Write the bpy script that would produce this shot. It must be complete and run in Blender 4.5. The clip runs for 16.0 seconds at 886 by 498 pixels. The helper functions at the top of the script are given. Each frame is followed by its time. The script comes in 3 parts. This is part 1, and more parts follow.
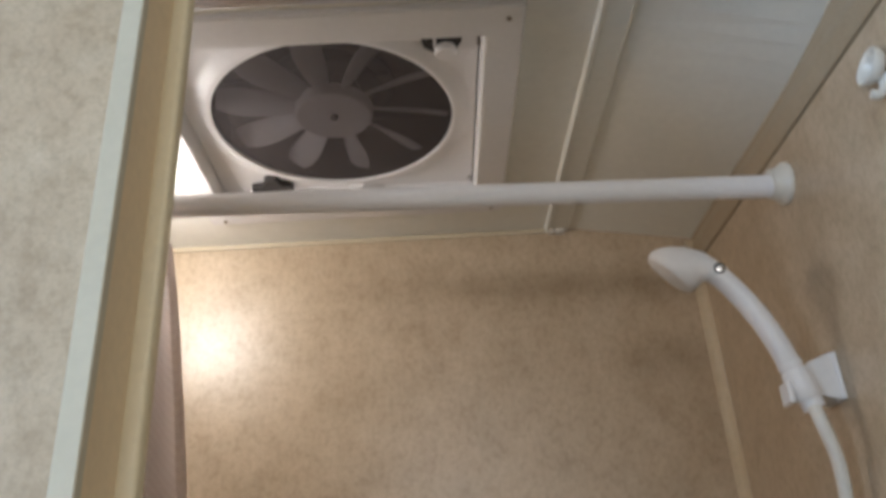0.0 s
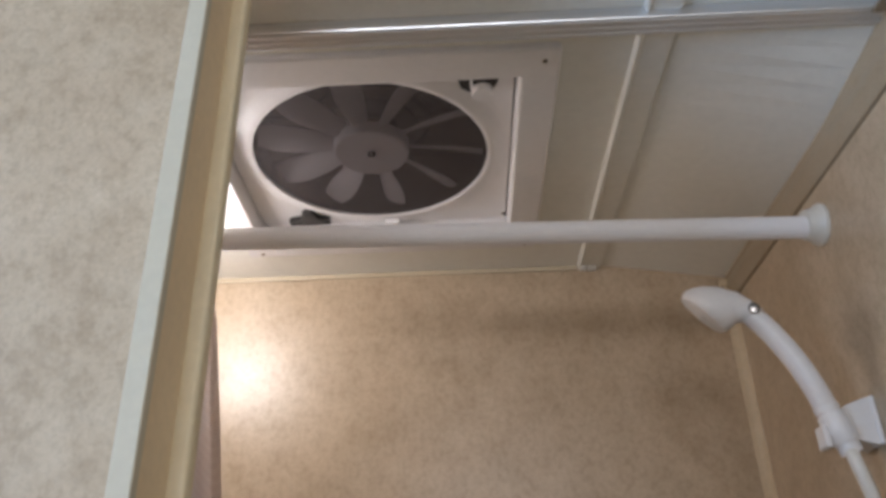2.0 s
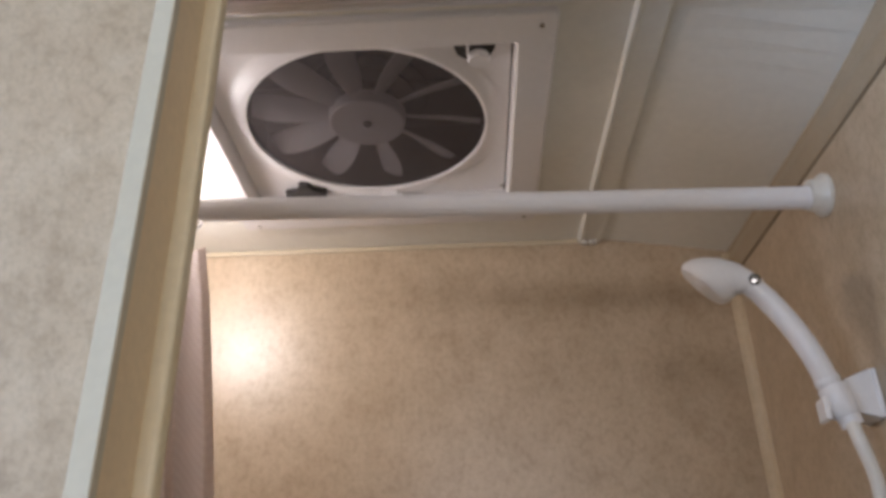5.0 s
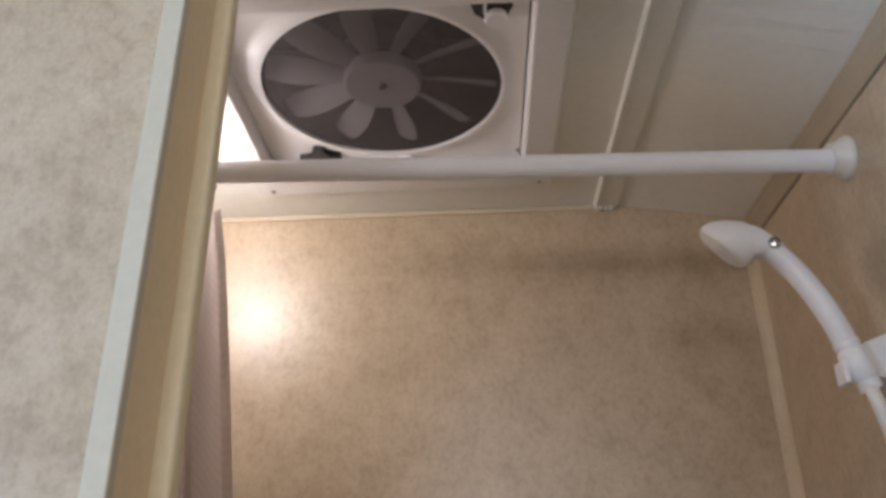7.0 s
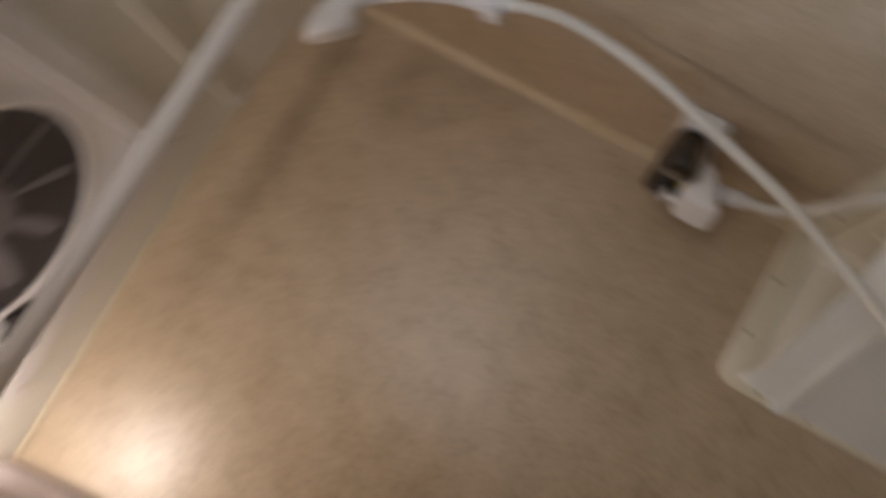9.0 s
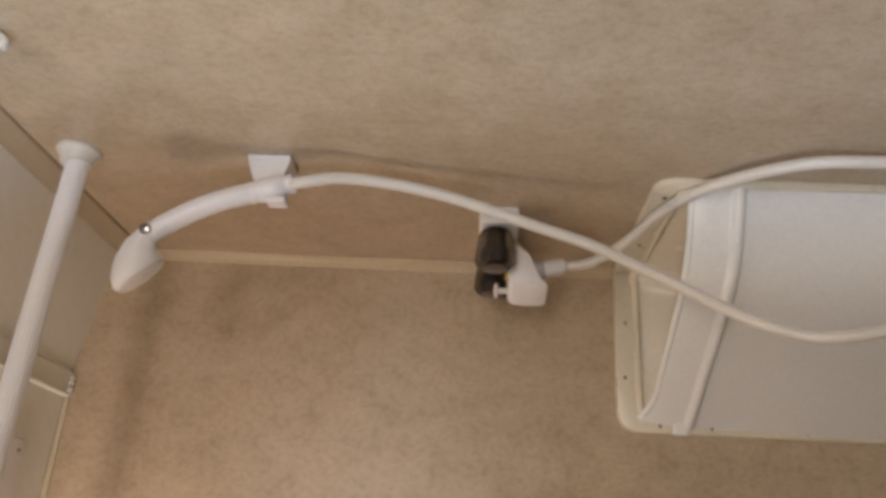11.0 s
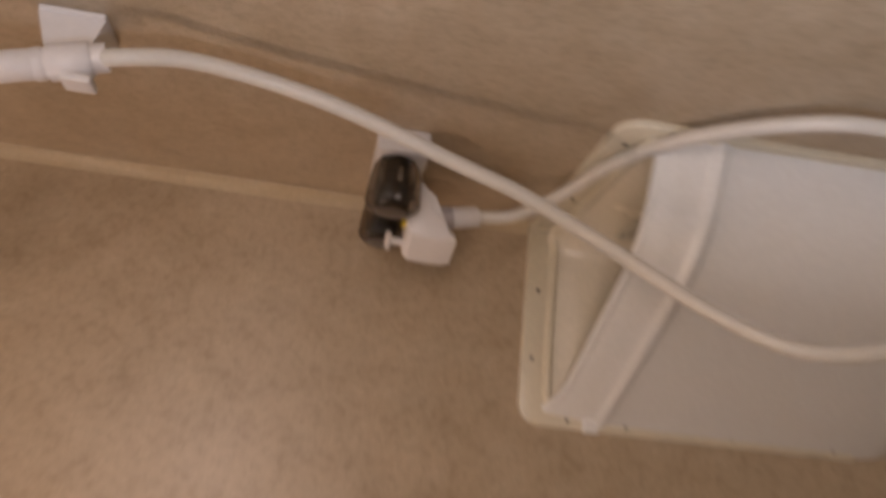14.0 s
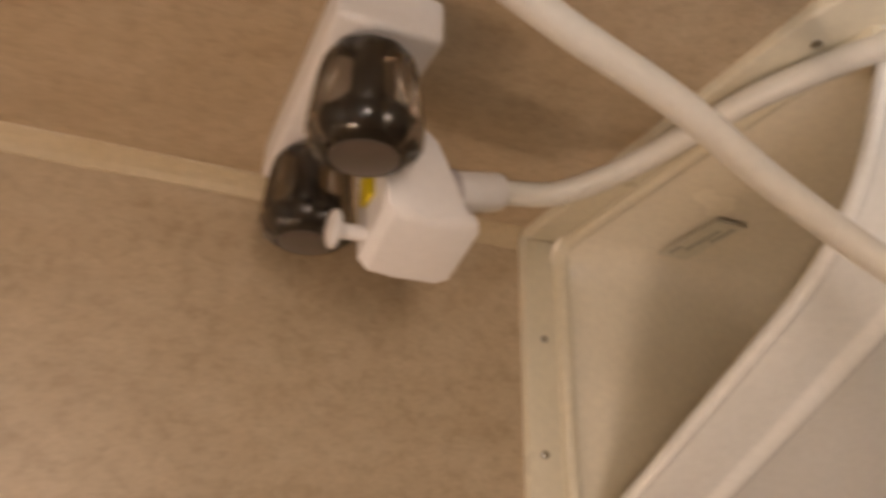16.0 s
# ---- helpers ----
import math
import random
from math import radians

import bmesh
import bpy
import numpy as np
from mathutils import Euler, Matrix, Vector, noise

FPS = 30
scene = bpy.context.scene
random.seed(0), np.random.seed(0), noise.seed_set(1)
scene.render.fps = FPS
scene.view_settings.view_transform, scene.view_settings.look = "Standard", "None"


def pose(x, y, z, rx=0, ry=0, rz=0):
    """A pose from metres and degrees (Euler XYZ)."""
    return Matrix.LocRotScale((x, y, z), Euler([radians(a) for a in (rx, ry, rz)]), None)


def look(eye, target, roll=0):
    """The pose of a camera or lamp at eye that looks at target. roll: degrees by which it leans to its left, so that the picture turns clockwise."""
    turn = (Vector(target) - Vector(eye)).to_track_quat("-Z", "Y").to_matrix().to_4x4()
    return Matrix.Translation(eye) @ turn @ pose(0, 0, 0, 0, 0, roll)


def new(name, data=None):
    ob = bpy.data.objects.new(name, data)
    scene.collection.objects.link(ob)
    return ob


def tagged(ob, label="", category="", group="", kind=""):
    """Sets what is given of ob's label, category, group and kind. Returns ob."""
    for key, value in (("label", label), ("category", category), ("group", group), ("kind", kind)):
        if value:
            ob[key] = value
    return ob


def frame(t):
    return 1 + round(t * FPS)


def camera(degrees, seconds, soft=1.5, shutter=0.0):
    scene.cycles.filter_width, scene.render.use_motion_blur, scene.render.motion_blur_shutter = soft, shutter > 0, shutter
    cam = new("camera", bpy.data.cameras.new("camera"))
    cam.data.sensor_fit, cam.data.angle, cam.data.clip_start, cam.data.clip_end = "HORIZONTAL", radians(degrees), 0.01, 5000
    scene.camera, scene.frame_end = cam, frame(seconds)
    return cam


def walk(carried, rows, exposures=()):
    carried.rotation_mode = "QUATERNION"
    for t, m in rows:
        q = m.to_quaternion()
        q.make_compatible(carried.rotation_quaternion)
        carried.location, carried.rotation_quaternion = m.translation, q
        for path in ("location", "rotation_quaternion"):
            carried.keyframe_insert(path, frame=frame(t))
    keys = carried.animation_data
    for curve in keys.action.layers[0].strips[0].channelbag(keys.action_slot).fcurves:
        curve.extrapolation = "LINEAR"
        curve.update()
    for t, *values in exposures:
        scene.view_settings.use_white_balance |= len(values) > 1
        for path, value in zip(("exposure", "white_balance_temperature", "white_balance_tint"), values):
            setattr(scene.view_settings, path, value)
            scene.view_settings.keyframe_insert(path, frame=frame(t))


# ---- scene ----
cam = camera(59.1, 16.0, soft=3.5, shutter=0.8)
PATH = [
    (0, (-0.412, -1.102, 1.401), (-0.38, 0.704, 2.258), -3.5),
    (0.5, (-0.413, -1.109, 1.401), (-0.388, 0.662, 2.328), -1.7),
    (1, (-0.419, -1.119, 1.406), (-0.428, 0.642, 2.354), -2.0),
    (1.5, (-0.419, -1.121, 1.403), (-0.442, 0.64, 2.35), -1.9),
    (2, (-0.416, -1.115, 1.4), (-0.458, 0.653, 2.333), -1.6),
    (2.5, (-0.422, -1.115, 1.401), (-0.467, 0.648, 2.344), -1.8),
    (3, (-0.416, -1.114, 1.401), (-0.468, 0.642, 2.358), -1.8),
    (3.5, (-0.415, -1.11, 1.396), (-0.466, 0.651, 2.342), -1.4),
    (4, (-0.414, -1.112, 1.403), (-0.476, 0.66, 2.329), -1.7),
    (4.5, (-0.409, -1.105, 1.396), (-0.472, 0.67, 2.316), -1.4),
    (5, (-0.405, -1.097, 1.396), (-0.465, 0.693, 2.286), -1.3),
    (5.2, (-0.41, -1.091, 1.387), (-0.458, 0.707, 2.261), -1.3),
    (7.5, (-0.412, -1.088, 1.387), (-0.512, 0.729, 2.216), -0.5),
    (8.0, (-0.412, -1.089, 1.387), (-0.531, 0.727, 2.222), -0.8),
    (8.2, (-0.42, -1.095, 1.385), (-0.468, 0.722, 2.218), -7.7),
    (8.5, (-0.418, -1.095, 1.388), (-0.321, 0.73, 2.2), -23.2),
    (9, (-0.373, -1.089, 1.375), (-0.179, 0.873, 1.71), -60.8),
    (9.1, (-0.388, -1.078, 1.4), (-0.099, 0.883, 1.666), -66.2),
    (9.4, (-0.376, -1.09, 1.365), (0.078, 0.839, 1.634), -75.5),
    (9.5, (-0.376, -1.092, 1.358), (0.118, 0.84, 1.511), -78.7),
    (9.6, (-0.378, -1.095, 1.352), (0.161, 0.829, 1.45), -81.1),
    (11.8, (-0.492, -1.112, 1.36), (0.303, 0.719, 1.48), -88.1),
    (12, (-0.505, -1.113, 1.37), (0.3, 0.713, 1.5), -88.1),
    (12.5, (-0.495, -1.109, 1.36), (0.308, 0.721, 1.432), -89.1),
    (13, (-0.481, -1.074, 1.339), (0.315, 0.759, 1.262), -90.3),
    (13.5, (-0.424, -1.009, 1.329), (0.263, 0.864, 1.177), -89.2),
    (14, (-0.322, -0.88, 1.38), (0.271, 1.013, 1.123), -81.9),
    (14.5, (-0.272, -0.683, 1.429), (0.592, 1.086, 1.074), -81.9),
    (15, (-0.26, -0.562, 1.436), (0.598, 1.186, 0.98), -80.6),
    (15.2, (-0.259, -0.524, 1.445), (0.597, 1.202, 0.908), -79.8),
    (15.5, (-0.265, -0.494, 1.443), (0.591, 1.223, 0.879), -78.8),
    (16, (-0.246, -0.473, 1.421), (0.547, 1.217, 0.701), -79.6),
]
EXPOSURES = [(0.0, -0.16, 6250, 13), (1.0, -0.15, 6150, 15), (5.0, -0.17, 6300, 20), (8.2, -0.14, 6300, 19), (9.0, -0.43, 6850, 20), (9.6, -0.03, 7250, 19), (12.0, 0.27, 7250, 26), (13.0, 0.22, 7300, 28), (13.6, 0.19, 7400, 28), (14.0, -0.03, 8000, 33), (14.6, 0.30, 7850, 27), (15.2, 0.34, 7950, 27), (16.0, 0.43, 8550, 28)]
walk(cam, [(t, look(eye, target, roll)) for t, eye, target, roll in PATH], EXPOSURES)

# ---- light: cool side daylight and an added rear source in the cabin, a warm dome lamp in the washroom ----
world = bpy.data.worlds.new("sky")
scene.world = world
world.use_nodes = True
wn = world.node_tree.nodes
sky = wn.new("ShaderNodeTexSky")
sky.sky_type, sky.sun_disc = "NISHITA", False
sky.sun_elevation, sky.sun_rotation = radians(40), radians(120)
world.node_tree.links.new(sky.outputs[0], wn["Background"].inputs[0])
wn["Background"].inputs[1].default_value = 0.1

H = 1.95                      # ceiling
CABIN_BACK, CABIN_LEFT = -2.5, -1.9
LAMP = (-0.822, -0.292, H)


def area_lamp(name, m, sx, sy, power, colour):
    data = bpy.data.lights.new(name, "AREA")
    data.shape, data.size, data.size_y, data.energy, data.color = "RECTANGLE", sx, sy, power, colour
    ob = new(name, data)
    ob.matrix_world = m
    return ob


# unseen neutral source, added behind the camera to throw the rod's shadow
area_lamp("rear_cabin_light", look((-0.52, CABIN_BACK + 0.06, 1.72), (-0.50, 0, 1.78)), 0.80, 0.26, 7.6, (0.96, 0.96, 0.92))
area_lamp("side_window_light", look((CABIN_LEFT + 0.06, -1.86, 1.28), (0, -1.55, 1.66)), 0.62, 0.78, 27.0, (0.50, 0.735, 1.0))
dome = bpy.data.lights.new("dome_light", "POINT")
dome.energy, dome.color, dome.shadow_soft_size = 4.7, (1.0, 0.965, 0.90), 0.065
new("dome_light", dome).location = (LAMP[0], LAMP[1], H - 0.072)


# ---- materials ----
def material(name, colour, rough=0.5, metal=0.0, spec=0.5):
    m = bpy.data.materials.new(name)
    m.use_nodes = True
    b = m.node_tree.nodes["Principled BSDF"]
    b.inputs["Base Color"].default_value = (*colour, 1)
    b.inputs["Roughness"].default_value = rough
    b.inputs["Metallic"].default_value = metal
    b.inputs["Specular IOR Level"].default_value = spec
    return m


def coords(m, scale=(1, 1, 1)):
    n, l = m.node_tree.nodes, m.node_tree.links
    geo, mapping = n.new("ShaderNodeNewGeometry"), n.new("ShaderNodeMapping")
    mapping.inputs["Scale"].default_value = scale
    l.new(geo.outputs["Position"], mapping.inputs["Vector"])
    return mapping.outputs[0]


def noise_node(m, vec, scale, detail=4, rough=0.6):
    n = m.node_tree.nodes.new("ShaderNodeTexNoise")
    n.inputs["Scale"].default_value, n.inputs["Detail"].default_value, n.inputs["Roughness"].default_value = scale, detail, rough
    m.node_tree.links.new(vec, n.inputs["Vector"])
    return n.outputs["Fac"]


def ramp(m, fac, stops):
    r = m.node_tree.nodes.new("ShaderNodeValToRGB")
    e = r.color_ramp.elements
    while len(e) < len(stops):
        e.new(0.5)
    for el, (p, c) in zip(e, stops):
        el.position, el.color = p, (*c, 1)
    m.node_tree.links.new(fac, r.inputs[0])
    return r.outputs[0]


def mix(m, a, b, fac, blend="MIX"):
    n = m.node_tree.nodes.new("ShaderNodeMix")
    n.data_type, n.blend_type = "RGBA", blend
    for k, v in ((0, fac), (6, a), (7, b)):
        if isinstance(v, (int, float)):
            n.inputs[k].default_value = v
        elif isinstance(v, tuple):
            n.inputs[k].default_value = (*v, 1)
        else:
            m.node_tree.links.new(v, n.inputs[k])
    return n.outputs[2]


def bump(m, fac, strength, distance=0.001):
    n = m.node_tree.nodes.new("ShaderNodeBump")
    n.inputs["Strength"].default_value, n.inputs["Distance"].default_value = strength, distance
    m.node_tree.links.new(fac, n.inputs["Height"])
    m.node_tree.links.new(n.outputs[0], m.node_tree.nodes["Principled BSDF"].inputs["Normal"])


def paint(m, out, socket="Base Color"):
    m.node_tree.links.new(out, m.node_tree.nodes["Principled BSDF"].inputs[socket])


def stained(name, colour, rough, spec=0.5, amount=0.08, scale=6.0, bumps=0.08, grain=180.0, tint=(0.9, 0.82, 0.68)):
    """A plain painted or moulded surface with faint yellowing, uneven gloss and fine relief."""
    m = material(name, colour, rough, spec=spec)
    v = coords(m)
    big, fine = noise_node(m, v, scale), noise_node(m, v, grain, 2)
    blotch = ramp(m, big, [(0.35, (1, 1, 1)), (0.75, tint)])
    c = mix(m, colour, blotch, min(1.0, amount * 4), "MULTIPLY")
    c = mix(m, c, ramp(m, fine, [(0.3, (1 - amount,) * 3), (0.7, (1, 1, 1))]), 1.0, "MULTIPLY")
    paint(m, c)
    r = m.node_tree.nodes.new("ShaderNodeMapRange")
    r.inputs[3].default_value, r.inputs[4].default_value = rough * 0.8, rough * 1.25
    m.node_tree.links.new(big, r.inputs[0])
    paint(m, r.outputs[0], "Roughness")
    bump(m, fine, bumps)
    return m


def wallpaper(name):
    """Mottled beige vinyl wall panel: soft clouds, grey and dark flecks stretched along the sheet."""
    m = material(name, (0.45, 0.37, 0.27), 0.34, spec=0.65)
    v, vs = coords(m), coords(m, (1.0, 1.0, 0.8))
    cloud, mid = noise_node(m, v, 15, 5, 0.6), noise_node(m, vs, 38, 5, 0.65)
    fleck, dark = noise_node(m, vs, 120, 3, 0.6), noise_node(m, vs, 55, 6, 0.72)
    base = ramp(m, mid, [(0.28, (0.475, 0.362, 0.246)), (0.5, (0.525, 0.410, 0.284)), (0.74, (0.57, 0.457, 0.330))])
    base = mix(m, base, ramp(m, cloud, [(0.32, (0.80, 0.77, 0.72)), (0.64, (1.02, 1.02, 1.02))]), 0.75, "MULTIPLY")
    base = mix(m, base, ramp(m, fleck, [(0.36, (0.78, 0.75, 0.70)), (0.55, (1, 1, 1))]), 0.58, "MULTIPLY")
    base = mix(m, base, ramp(m, dark, [(0.28, (0.62, 0.56, 0.48)), (0.40, (1, 1, 1))]), 0.12, "MULTIPLY")
    tiny = noise_node(m, coords(m, (1.0, 1.0, 1.25)), 210, 5, 0.7)
    base = mix(m, base, ramp(m, tiny, [(0.33, (0.62, 0.58, 0.53)), (0.43, (1, 1, 1))]), 0.16, "MULTIPLY")
    speck = noise_node(m, coords(m, (1.0, 1.0, 0.9)), 380, 3, 0.65)
    base = mix(m, base, ramp(m, speck, [(0.36, (0.80, 0.79, 0.78)), (0.5, (1, 1, 1)), (0.64, (1.12, 1.13, 1.15))]), 0.48, "MULTIPLY")
    paint(m, base)
    r = m.node_tree.nodes.new("ShaderNodeMapRange")
    r.inputs[3].default_value, r.inputs[4].default_value = 0.28, 0.40
    m.node_tree.links.new(mid, r.inputs[0])
    paint(m, r.outputs[0], "Roughness")
    bump(m, fleck, 0.07, 0.0005)
    return m


def brushed(name, colour, rough):
    m = material(name, colour, rough, 1.0)
    v = coords(m, (3, 900, 900))
    f = noise_node(m, v, 1.0, 3)
    paint(m, ramp(m, f, [(0.3, tuple(c * 0.75 for c in colour)), (0.7, colour)]))
    bump(m, f, 0.15, 0.0004)
    return m


def fabric(name):
    m = material(name, (0.78, 0.74, 0.72), 0.8, spec=0.2)
    v = coords(m, (0.4, 1, 1))
    wave = m.node_tree.nodes.new("ShaderNodeTexWave")
    wave.wave_type, wave.bands_direction = "BANDS", "DIAGONAL"
    wave.inputs["Scale"].default_value, wave.inputs["Distortion"].default_value = 60, 1.5
    m.node_tree.links.new(v, wave.inputs["Vector"])
    paint(m, ramp(m, wave.outputs["Fac"], [(0.2, (0.78, 0.71, 0.69)), (0.8, (0.86, 0.80, 0.78))]))
    bump(m, wave.outputs["Fac"], 0.25, 0.001)
    n, l = m.node_tree.nodes, m.node_tree.links
    glow, both = n.new("ShaderNodeBsdfTranslucent"), n.new("ShaderNodeMixShader")
    glow.inputs["Color"].default_value = (0.86, 0.79, 0.77, 1)
    both.inputs[0].default_value = 0.55
    l.new(n["Principled BSDF"].outputs[0], both.inputs[1])
    l.new(glow.outputs[0], both.inputs[2])
    l.new(both.outputs[0], n["Material Output"].inputs["Surface"])
    return m


def smoky(name):
    """Smoke-grey translucent acrylic."""
    m = material(name, (0.32, 0.27, 0.23), 0.05)
    b = m.node_tree.nodes["Principled BSDF"]
    b.inputs["Transmission Weight"].default_value = 0.95
    b.inputs["IOR"].default_value = 1.49
    paint(m, ramp(m, noise_node(m, coords(m), 40), [(0.3, (0.25, 0.195, 0.145)), (0.7, (0.34, 0.275, 0.21))]))
    return m


WALL = wallpaper("mottled_vinyl")
CEIL = stained("ceiling_paint", (0.86, 0.845, 0.785), 0.42, amount=0.05, scale=3, bumps=0.05, grain=90)
CREAM = stained("cream_moulding", (0.57, 0.49, 0.35), 0.38, amount=0.07, scale=9)
JAMBM = stained("jamb_plastic", (0.57, 0.515, 0.40), 0.38, amount=0.06, scale=9)
# same moulding as the jamb; the side's warm shade is put into this tan
TANM = stained("jamb_side_tone", (0.80, 0.62, 0.40), 0.4, amount=0.08, scale=12)
STOPM = stained("jamb_stop_vinyl", (0.76, 0.64, 0.43), 0.42, amount=0.07, scale=9)
STRIP = stained("tan_strip", (0.38, 0.30, 0.205), 0.45, amount=0.09, scale=14)
CORNER = stained("corner_strip_vinyl", (0.59, 0.478, 0.325), 0.4, amount=0.12, scale=25)
WHITE = stained("white_plastic", (0.82, 0.795, 0.79), 0.34, amount=0.04, scale=11, tint=(0.95, 0.9, 0.8))
AGED = stained("aged_white_plastic", (0.74, 0.71, 0.65), 0.3, amount=0.06, scale=10)
SINKM = stained("sink_plastic", (0.87, 0.88, 0.87), 0.19, amount=0.06, scale=5, tint=(0.94, 0.90, 0.80), bumps=0.03)
# the bowl's warm light and shade are put into this beige
BOWLM = stained("shaded_sink_plastic", (0.82, 0.755, 0.63), 0.25, amount=0.08, scale=6, bumps=0.03)
RIMM = stained("cream_sink_rim", (0.78, 0.72, 0.58), 0.28, amount=0.08, scale=7, bumps=0.03)
GREYP = stained("grey_fan_plastic", (0.50, 0.46, 0.48), 0.5, amount=0.09, scale=30)
# near-black of the dark parts; on the vent pocket it stands for shade
DARK = stained("dark_parts_and_shade", (0.035, 0.030, 0.028), 0.6, amount=0.1, scale=20)
# shade inside the closed shaft is part of this near-black
CAVITY = stained("shaft_shade", (0.12, 0.10, 0.10), 0.7, amount=0.12, scale=14)
SCREEN = stained("insect_screen", (0.135, 0.118, 0.122), 0.6, amount=0.1, scale=30)
SCREEN.node_tree.nodes["Principled BSDF"].inputs["Alpha"].default_value = 0.35
CHROME = material("chrome", (0.85, 0.85, 0.85), 0.12, 1.0)
SCREW = material("screw_steel", (0.42, 0.39, 0.35), 0.25, 1.0)
PIVOT = material("dark_chrome", (0.20, 0.19, 0.18), 0.14, 1.0)
ALU = brushed("aluminium", (0.86, 0.88, 0.92), 0.34)
RODM = stained("rod_plastic", (0.90, 0.885, 0.90), 0.3, amount=0.03, scale=9)
CLOTH = fabric("curtain_cloth")
SMOKE = smoky("smoke_acrylic")
# brown that stands for the shade in the seam under the side strip
JOINTM = stained("joint_shade", (0.20, 0.15, 0.095), 0.6)
BROWN = stained("brown_cap", (0.11, 0.085, 0.07), 0.3)
YELLOW = stained("yellow_plastic", (0.75, 0.58, 0.02), 0.4)
LABEL = stained("label_paper", (0.64, 0.61, 0.51), 0.5)
INK = stained("label_ink", (0.34, 0.33, 0.28), 0.6)
FLOORM = stained("vinyl_floor", (0.30, 0.25, 0.19), 0.4, amount=0.1, scale=8)
GLASS = material("window_glass", (0.9, 0.95, 1.0), 0.02)
GLASS.node_tree.nodes["Principled BSDF"].inputs["Transmission Weight"].default_value = 1.0
SHADE = stained("lamp_diffuser", (0.8, 0.78, 0.72), 0.4)
b_ = SHADE.node_tree.nodes["Principled BSDF"]
b_.inputs["Emission Color"].default_value, b_.inputs["Emission Strength"].default_value = (1.0, 0.92, 0.82, 1), 3.0


# ---- mesh helpers ----
def part(name, bm, mat, parent=None, label="", smooth=False, sharp=40):
    me = bpy.data.meshes.new(name)
    bmesh.ops.recalc_face_normals(bm, faces=bm.faces)
    bm.to_mesh(me)
    bm.free()
    me.materials.append(mat)
    if smooth:
        for p in me.polygons:
            p.use_smooth = True
        me.set_sharp_from_angle(angle=radians(sharp))
    ob = new(name, me)
    ob.parent = parent
    if label:
        ob["label"] = label
    return ob


def share(name, src, m, parent):
    ob = new(name, src.data)
    ob.parent = parent
    ob.matrix_local = m
    return ob


def thing(name, label, category, group=""):
    return tagged(new(name), label, category, group)


def box(x0, x1, y0, y1, z0, z1, bevel=0.0, seg=2, bm=None):
    bm = bm or bmesh.new()
    made = bmesh.ops.create_cube(bm, size=1)["verts"]
    for v in made:
        v.co = ((x0 + x1) / 2 + v.co.x * (x1 - x0), (y0 + y1) / 2 + v.co.y * (y1 - y0), (z0 + z1) / 2 + v.co.z * (z1 - z0))
    if bevel:
        edges = {e for v in made for e in v.link_edges}
        bmesh.ops.bevel(bm, geom=list(edges), offset=bevel, segments=seg, profile=0.5, affect="EDGES")
    return bm


def spline(pts, n=8):
    """Catmull-Rom through the points."""
    p = [Vector(q) for q in pts]
    p = [2 * p[0] - p[1]] + p + [2 * p[-1] - p[-2]]
    out = []
    for a, b, c, d in zip(p, p[1:], p[2:], p[3:]):
        for k in range(n):
            t = k / n
            out.append(0.5 * (2 * b + (c - a) * t + (2 * a - 5 * b + 4 * c - d) * t * t + (3 * b - a - 3 * c + d) * t ** 3))
    return out + [p[-2]]


def tube(pts, radius, seg=16, squash=1.0, bm=None):
    """A capped tube along points; radius is a number or one number a point."""
    bm = bm or bmesh.new()
    pts = [Vector(p) for p in pts]
    rad = radius if isinstance(radius, (list, tuple)) else [radius] * len(pts)
    up, rings = None, []
    for i, p in enumerate(pts):
        t = (pts[min(i + 1, len(pts) - 1)] - pts[max(i - 1, 0)]).normalized()
        up = up or t.orthogonal().normalized()
        up = (up - t * up.dot(t)).normalized()
        side = t.cross(up)
        rings.append([bm.verts.new(p + rad[i] * (math.cos(a) * up + squash * math.sin(a) * side)) for a in (2 * math.pi * k / seg for k in range(seg))])
    for r, s in zip(rings, rings[1:]):
        for k in range(seg):
            bm.faces.new((r[k], r[(k + 1) % seg], s[(k + 1) % seg], s[k]))
    bm.faces.new(rings[0][::-1])
    bm.faces.new(rings[-1])
    return bm


def lathe(profile, m, seg=32, bm=None):
    """Turns (radius, height) round z and lays it at m."""
    bm = bm or bmesh.new()
    rings = [[bm.verts.new(m @ Vector((r * math.cos(a), r * math.sin(a), h))) for a in (2 * math.pi * k / seg for k in range(seg))] for r, h in profile]
    for r, s in zip(rings, rings[1:]):
        for k in range(seg):
            bm.faces.new((r[k], r[(k + 1) % seg], s[(k + 1) % seg], s[k]))
    bm.faces.new(rings[0][::-1])
    bm.faces.new(rings[-1])
    return bm


def along(p, direction, roll=0):
    """A pose at p whose z looks along direction."""
    return Matrix.Translation(p) @ Vector(direction).to_track_quat("Z", "Y").to_matrix().to_4x4() @ Matrix.Rotation(radians(roll), 4, "Z")


def prism(outline, to3d, depth, bevel=0.0):
    """A flat outline of (u, v), laid into space by to3d(u, v, w) and made depth thick."""
    bm = bmesh.new()
    a = [bm.verts.new(to3d(u, v, 0)) for u, v in outline]
    b = [bm.verts.new(to3d(u, v, depth)) for u, v in outline]
    bm.faces.new(a)
    top = bm.faces.new(b[::-1])
    n = len(a)
    for k in range(n):
        bm.faces.new((a[k], b[k], b[(k + 1) % n], a[(k + 1) % n]))
    if bevel:
        bmesh.ops.bevel(bm, geom=list(top.edges), offset=bevel, segments=2, profile=0.5, affect="EDGES")
    return bm


